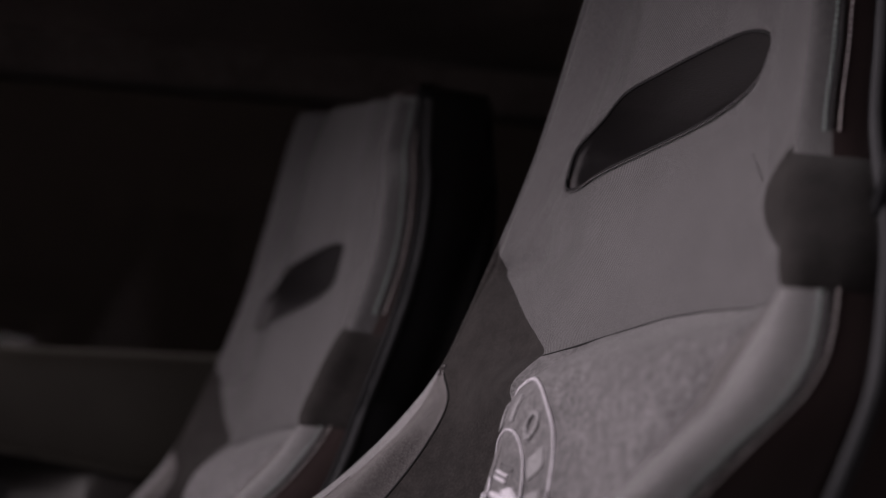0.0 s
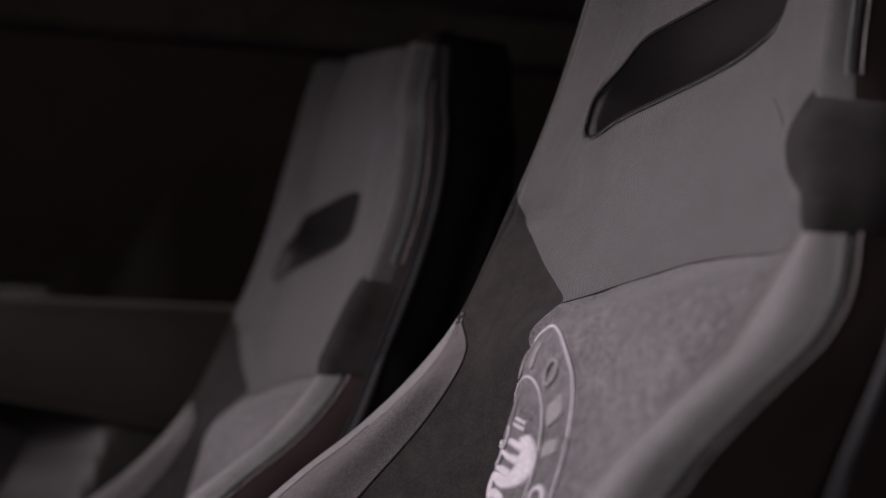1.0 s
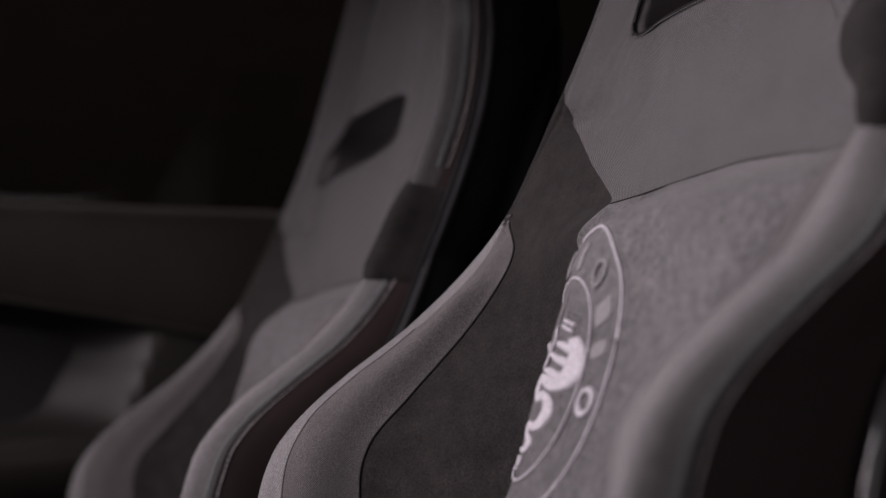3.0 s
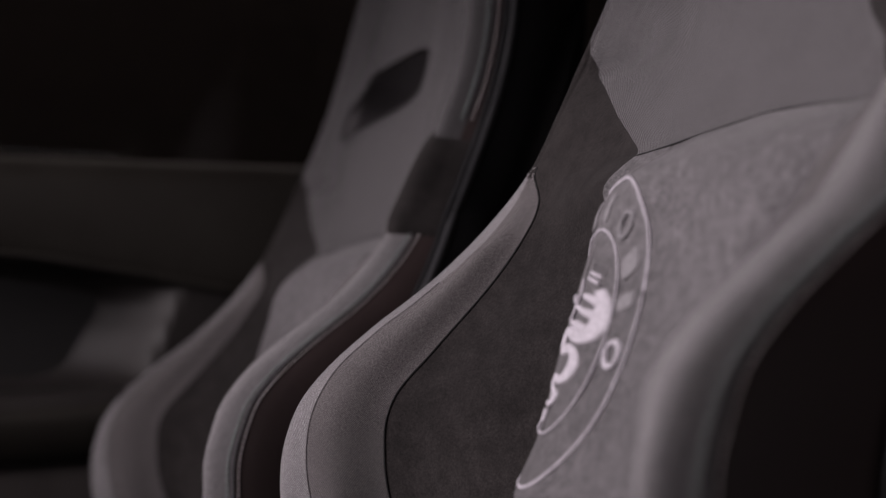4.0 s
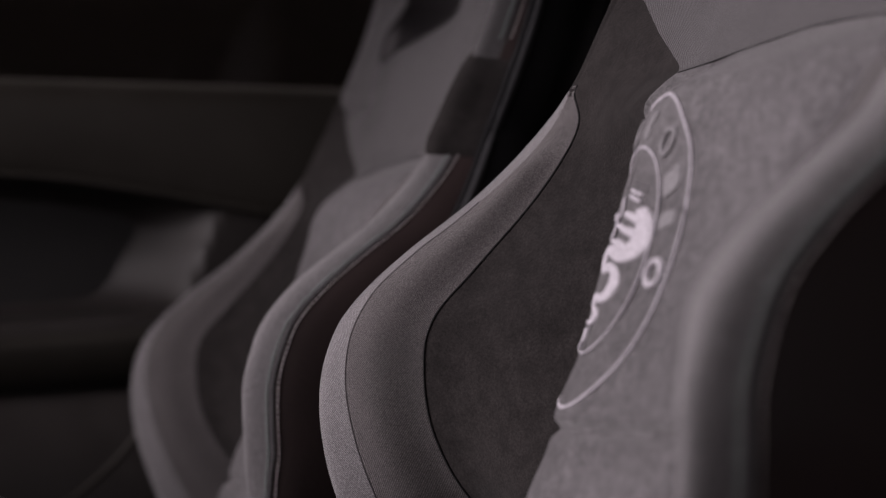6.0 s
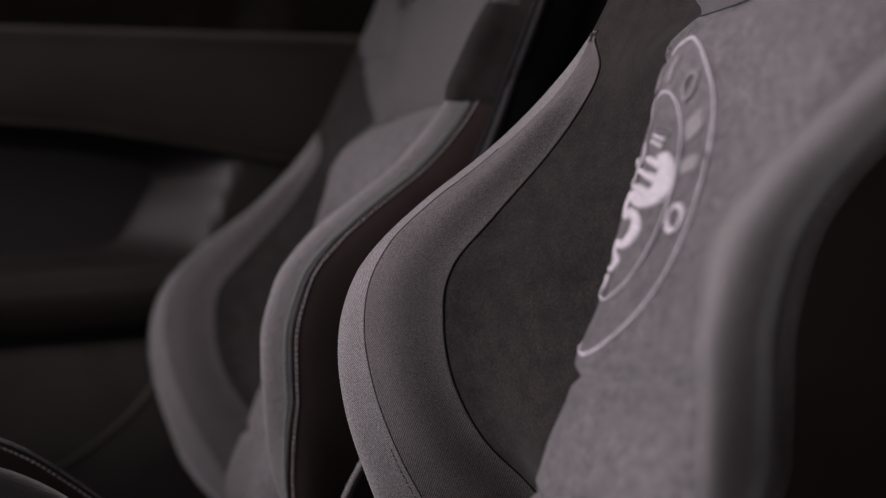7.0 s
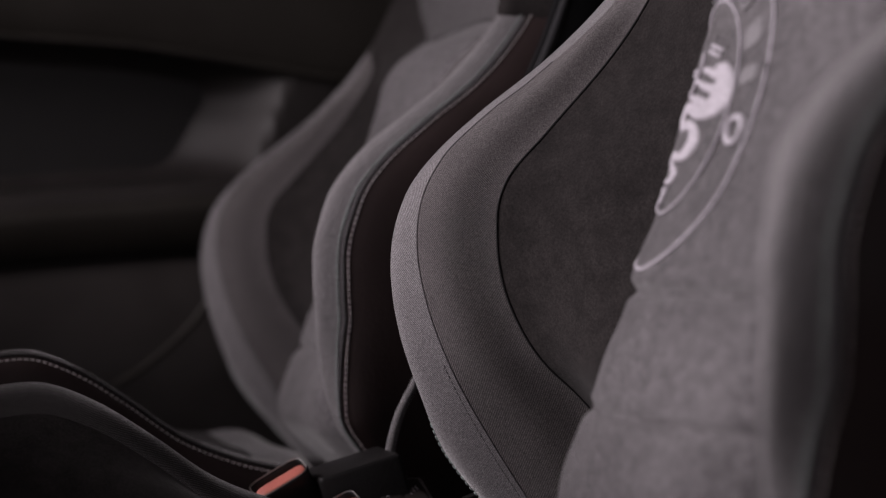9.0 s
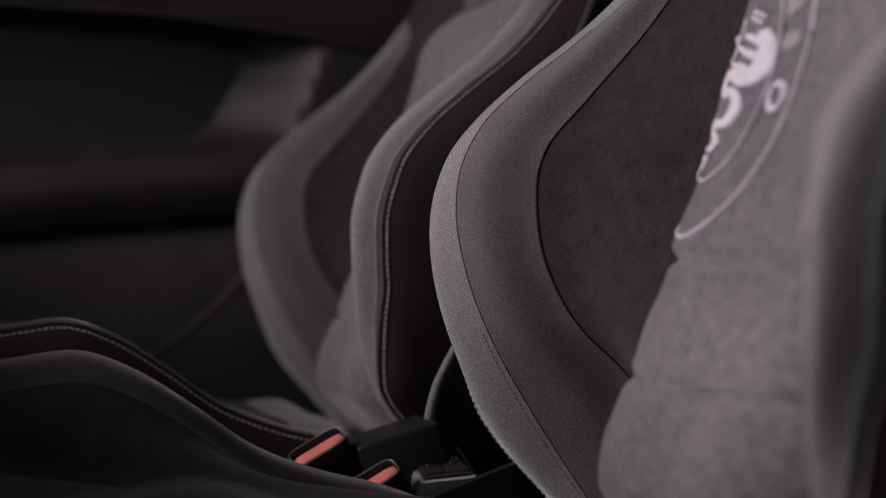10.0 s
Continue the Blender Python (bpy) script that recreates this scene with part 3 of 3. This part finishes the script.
def cushion_section(x, low):
    c, s = curve(CREST_Z, x - CREST_SHIFT[0]) - low, curve(SEAT_Z, x)
    return [(0, s), (.10, s + .002), (.165, s - .004), (.205, s + (c - s) * .35), (.232, c - .016), (.246, c - .003), (.259, c), (.271, c - .003), (.284, c - .034), (.285, .24), (.27, .20)]


def cushion(root, outboard):
    CREST_SHIFT[0] = 0.011 if outboard > 0 else 0.0
    drop = {1: 0.005, -1: -0.002, outboard: 0.024}
    xs = np.linspace(-.20, .46, 80)

    def band(side, a, b, n, scale=1.0):
        rows = []
        for x in xs:
            pts = smooth_at(np.arange(12.0) - 1, np.array([(-.10, cushion_section(x, 0)[1][1])] + cushion_section(x, drop[side])), np.linspace(a, b, (b - a) * n + 1))
            rows.append([(x, side * p[0], p[1]) for p in pts])
        return rows

    whole = [r[::-1] + l[1:] for r, l in zip(band(1, 0, 2, 10), band(-1, 0, 2, 10))]
    cut = 62
    bm = bmesh.new()
    grid(bm, whole[:cut + 1])
    part("cushion", bm, SUEDE_DARK, root, "dark suede-like seat cushion")
    bm = bmesh.new()
    grid(bm, [[(x, y, z + 0.003 * math.sin(min(1.0, k / 4) * math.pi / 2)) for x, y, z in row] for k, row in enumerate(whole[cut:])])
    pad = part("cushion_insert", bm, SUEDE, root, "grey suede-like insert at the rear of the cushion")
    bm = bmesh.new()
    tube(bm, [(x, y, z + .0005) for x, y, z in whole[cut]], .0009)
    part("cushion_seam", bm, CORD, pad)
    for side in (1, -1):
        bm = bmesh.new()
        grid(bm, band(side, 2, 4, 7))
        roll = part("cushion_bolster", bm, SUEDE_DARK, root, "dark inner face of the cushion bolster")
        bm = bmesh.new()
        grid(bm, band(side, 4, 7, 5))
        part("cushion_band", bm, TWILL_CUSHION_SHADED, roll, "grey twill band along the cushion bolster, shade put into its colour")
        bm = bmesh.new()
        grid(bm, band(side, 7, 10, 5))
        part("cushion_flank", bm, SIDE, root)
        bm = bmesh.new()
        tube(bm, [(r[0][0], r[0][1], r[0][2]) for r in band(side, 7, 8, 1)], 0.0009)
        part("outer_seam", bm, CORD, roll)
        for shift, mat, name in ((-.004, STITCH_GREEN, "green_stitching"), (.003, STITCH_PALE, "pale_stitching")):
            bm = bmesh.new()
            stitches(bm, [(x, side * (.271 + shift), curve(CREST_Z, x - CREST_SHIFT[0]) - drop[side] - .0026 - shift * (.45 if shift < 0 else 1.1)) for x in np.linspace(-.19, .36, 200)], 0.0042, 0.00075)
            part(name, bm, mat, roll)
    bm = bmesh.new()
    rows = [[(x, .27 * math.cos(q), .20 - .08 * abs(math.sin(q)) ** 0.5) for q in np.linspace(0, math.pi, 21)] for x in np.linspace(-.2, .5, 20)]
    grid(bm, rows)
    part("cushion_pan", bm, SHELL, root)
    for x in (-.1, .35):
        for y in (-.2, .2):
            part("seat_mount", boxed(x - .03, x + .03, y - .02, y + .02, 0.035, .16, 0.004), PLASTIC, root)
    # front of the cushion
    bm = bmesh.new()
    first = [l for l in band(1, 0, 10, 4)[0]][::-1] + band(-1, 0, 10, 4)[0][1:]
    grid(bm, [first, [(x - .03, y * .97, z - .03) for x, y, z in first], [(x - .03, y * .95, min(z, .2)) for x, y, z in first]])
    part("cushion_nose", bm, TWILL_LIT, root)


NEAR_Y, FAR_Y = 1.10, 1.8235

# ---- setting: studio, car floor, far side of the cabin ----
tagged(part("floor", boxed(-6, 6, -5, 7, -0.45, -0.35), STUDIO, smooth=False), "dark painted studio floor under the car", "floor", kind="structure")
for name, b in (("wall_north", (-6.2, 6.2, 7, 7.2, -.45, 4.2)), ("wall_south", (-6.2, 6.2, -5.2, -5, -.45, 4.2)), ("wall_east", (6, 6.2, -5, 7, -.45, 4.2)), ("wall_west", (-6.2, -6, -5, 7, -.45, 4.2)), ("ceiling", (-6.2, 6.2, -5.2, 7.2, 4.2, 4.3))):
    tagged(part(name, boxed(*b), STUDIO, smooth=False), "dark plain studio " + name.split("_")[0], name.split("_")[0], kind="structure")
tagged(part("car_floor", boxed(-.9, 1.3, .72, 2.26, -0.35, 0.035, 0.004), CARPET), "black carpeted car floor over its sill", "car floor", kind="structure")
# Added out of view: closes the footwell and blocks light from below the windscreen.
tagged(part("front_bulkhead", boxed(-.55, -.45, .74, 2.26, 0.0, .62, .03), DOOR_HARD), "unseen dark panel that closes the footwell and blocks low light", "bulkhead", kind="structure")
# Added out of view: its top edge keeps low light off the cushions.
tagged(part("dashboard", boxed(-.50, -.15, .74, 2.26, .47, .622, .03), DOOR_HARD), "unseen dark dashboard block that shades the cushions and lower bolsters", "dashboard", kind="structure")
tagged(part("rear_bulkhead", boxed(1.15, 1.22, .74, 2.26, 0.0, 1.17, 0.01), DOOR_HARD), "dark trimmed bulkhead behind the seats", "bulkhead", kind="structure")
# Unseen front lip of the roof is dropped low to shade the seat heads.
bm = bmesh.new()
grid(bm, [[(x, y, z + .015 * math.sin((y - .75) / 1.5 * math.pi)) for y in np.linspace(.75, 2.26, 16)] for x, z in ((-.12, 1.018), (.0, 1.08), (.2, 1.13), (1.22, 1.135))])
bmesh.ops.solidify(bm, geom=bm.faces[:], thickness=0.03)
tagged(part("roof_lining", bm, HEADLINER), "dark roof lining of the car with an unseen front lip lowered for shade", "roof lining", kind="structure")


def side_door():
    """Far door: padded top, deep pull recess, armrest ledge, lower pocket."""
    root = thing("car_door", "dark trimmed far car door with armrest and pull recess", "car door", (0, 2.2, 0))
    xs = np.linspace(-.85, 1.14, 90)

    def top_line(x):
        return float(np.interp(x, [-.85, .13, .293, .40, .473, .56, 1.14], [.70, .700, .691, .676, .663, .652, .62]))

    def recess(x, z):
        """Depth of the pull recess: full, then sweeping out to a slanting rear edge."""
        end = .444 - (.646 - z) * .39
        return .074 * math.sin(min(1.0, max(0.0, (end - x) / .105)) * math.pi / 2) ** 1.15

    def arm(x):
        return float(np.interp(x, [-.85, .13, .21, .29, .37, .50, 1.14], [.530, .541, .548, .553, .559, .566, .585]))

    bm = bmesh.new()
    grid(bm, [[(x, o, z) for o, z in ((.0, .785), (-.018, .787), (-.028, .778), (-.03, .76), (-.024, .73), (-.02, top_line(x) + .012), (-.012, top_line(x)))] for x in xs])
    part("padded_top", bm, DOOR_SOFT, root, "dark olive padded upper trim")
    bm = bmesh.new()
    tube(bm, [(x, -.014, top_line(x) - .001) for x in xs], .0035, 8)
    part("trim_edge", bm, DOOR_SOFT, root)
    bm = bmesh.new()
    dense = np.unique(np.r_[xs, np.linspace(.27, .47, 140)])
    rows = []
    for x in dense:
        t, a = top_line(x), arm(x)
        mid = (t + a) / 2
        keys = [(-.012, t), (-.008 + recess(x, t) * .6, t - .008), (-.005 + recess(x, t - .03), t - .03), (-.005 + recess(x, mid), mid), (-.006 + recess(x, a + .02) * .9, a + .02),
                (-.01 + recess(x, a) * .4, a + .004), (-.035, a), (-.052, a - .004), (-.056, a - .016)]
        rows.append([(x, p[0], p[1]) for p in smooth_at(np.arange(9.0), np.array(keys), np.linspace(0, 8, 33))])
    grid(bm, rows)
    part("pull_recess", bm, DOOR_HARD, root, "dark moulded pull recess")
    bm = bmesh.new()
    grid(bm, [[(x, o, z) for o, z in ((-.056, arm(x) - .0165), (-.060, arm(x) - .022), (-.058, arm(x) - .03), (-.05, arm(x) - .06), (-.04, arm(x) - .066))] for x in xs])
    part("armrest", bm, DOOR_SOFT, root, "dark padded armrest edge")
    bm = bmesh.new()
    grid(bm, [[(x, o, z) for o, z in ((-.038, arm(x) - .066), (-.02, arm(x) - .069), (-.02, arm(x) - .073), (-.04, arm(x) - .077), (-.042, .36), (-.03, .12), (-.01, .05))] for x in xs])
    part("lower_panel", bm, DOOR_HARD, root, "dark plastic lower door panel")
    bm = bmesh.new()
    tube(bm, [(x, -.075, z) for x, z in spline([(.16, .325), (.22, .343), (.262, .362), (.303, .389), (.346, .431), (.37, .47)], 40)], .0035, 8)
    part("pocket_edge", bm, DOOR_SOFT, root)
    part("door_skin", boxed(-.87, 1.15, .06, .11, 0.0, .775, .006), PLASTIC, root)
    for x0, x1 in ((-.87, -.80), (1.02, 1.15)):
        part("window_post", boxed(x0, x1, .03, .08, .775, 1.12, .01), DOOR_HARD, root)
    part("window_rail", boxed(-.87, 1.15, .025, .085, 1.085, 1.16, .012), HEADLINER, root)
    pane = part("window_pane", boxed(-.80, 1.02, .05, .054, .775, 1.09), GLASS, root, smooth=False)
    pane.visible_shadow = False
    return root


side_door()

# ---- the two seats ----
seat((0, NEAR_Y, 0), "grey and black bucket seat with embroidered badge, beside the open door", "pair of bucket seats", -1, True)
seat((-0.002, FAR_Y, 0.004), "grey and black bucket seat beside the closed far door", "pair of bucket seats", 1, False)


# ---- between the seats ----
def tunnel():
    root = thing("centre_tunnel", "black plastic centre tunnel between the seats", "console", (0.2, 1.46, 0.03))
    part("body", boxed(-.62, .9, -.055, .055, 0.0, .24, .012), PLASTIC, root)
    m = pose(.143, 0.01, .306, 0, -15.6, 0)
    part("lid", boxed(-.028, .028, -.03, .03, -.034, .012, .003, m=m), PLASTIC, root, "raised black lid")
    plate = [(.06, .23), (.06, .248), (.10, .2625), (.15, .2795), (.19, .2935), (.222, .3045), (.235, .306), (.235, .23)]
    bm = bmesh.new()
    made = grid(bm, [[(x, y, z) for x, z in plate] for y in (-.054, -.0535, -.0445, -.044)])
    bm.faces.new(made[0])
    bm.faces.new(made[-1])
    part("side_plate", bm, PLASTIC, root, "black side plate with a sloping top edge", smooth=False)
    return root


tunnel()


def buckle(x, y, z, tilt, roll, label):
    root = thing("seat_belt_buckle", label, "seat belt buckle", (x, y, z), "seat belt buckles")
    m = pose(0, 0, 0, 0, tilt, 0) @ pose(0, 0, 0, roll, 0, 0)
    bm = bmesh.new()

    def loop(w, h, zz, n=40):
        out = []
        for k in range(n):
            a = 2 * math.pi * k / n
            r = (abs(math.cos(a)) ** 5 + abs(math.sin(a)) ** 5) ** (-1 / 5)
            out.append(m @ Vector((w * r * math.cos(a), h * r * math.sin(a), zz)))
        return out

    shift = m.to_3x3() @ Vector((0, -.0037, 0))
    made = grid(bm, [loop(.015, .007, -.075), loop(.018, .009, -.06), loop(.0196, .0105, -.03), loop(.0198, .0106, -.002), loop(.0194, .0102, 0), loop(.0184, .0092, 0), loop(.0180, .0088, -.007)], loop_u=True)
    bm.faces.new(made[0])
    part("housing", bm, PLASTIC, root, "black plastic housing")
    bm = bmesh.new()
    made = grid(bm, [[p + shift for p in loop(w, h, zz)] for w, h, zz in ((.0177, .0050, -.008), (.0177, .0050, -.0012), (.0170, .0043, .0004), (.009, .003, .0002), (.002, .0008, .0002))], loop_u=True)
    bm.faces.new(made[-1])
    part("press_button", bm, RED, root, "bright red press button")
    bm = bmesh.new()
    tube(bm, loop(.0189, .0097, .0002), .0005, 5, True)
    part("rim", bm, METAL, root)
    part("stalk", boxed(-.013, .013, -.004, .004, -.16, -.07, .002, m=m), PLASTIC, root)
    return root


buckle(.289, 1.455, .340, -29, 26, "black seat belt buckle with a red button, beside the far seat")
buckle(.3175, 1.425, .321, -29, 26, "black seat belt buckle with a red button, beside the near seat")


def switch_block():
    root = thing("switch_block", "grey plastic switch block with a dark top on the tunnel", "switch", (.365, 1.448, .307))
    m = pose(0, 0, .01, 20, -4, 0)
    bm = bmesh.new()
    profile = [(-.027, -.035), (-.027, -.008), (-.024, -.0045), (-.0185, -.003), (-.0175, .002), (-.016, .0085), (-.0145, .010), (.022, .010), (.024, .008), (.024, -.035)]
    grid(bm, [[m @ Vector((x, y, z)) for x, z in profile] for y in (-.023, -.0225, .0225, .023)])
    for y in (-.023, .023):
        bm.faces.new([bm.verts.new(m @ Vector((x, y, z))) for x, z in profile])
    part("base", bm, GREY_PLASTIC, root, smooth=False)
    part("key_plate", boxed(-.0125, .0205, -.0195, .0195, .0098, .0118, .001, m=m), DOOR_HARD, root, "dark grey key plate")
    for x0 in (-.007, .009):
        part("key", boxed(x0 - .004, x0 + .010, -.016, .016, .0116, .0128, .001, m=m), DOOR_HARD, root)
        for k in range(3):
            part("symbol_bar", boxed(x0 + k * .0026, x0 + .0015 + k * .0026, -.005 + .002 * k, .002 + .002 * k, .0127, .0131, 0.0, m=m), EMBROIDERY, root)
    return root


switch_block()


def strap():
    root = thing("belt_strap", "narrow grey belt strap between the seats", "strap", (.368, 1.47, .352))
    bm = bmesh.new()
    path = spline([(-.003, 0, -.014), (-.001, 0, .0), (.002, 0, .014), (.006, .0, .026), (.012, 0, .038), (.020, 0, .052)], 24)
    grid(bm, [[(x - .0028, y - .003, z), (x + .0028, y - .003, z), (x + .0028, y + .002, z), (x - .0028, y + .002, z)] for x, y, z in path], loop_u=True)
    part("webbing", bm, WEBBING, root)
    return root


strap()
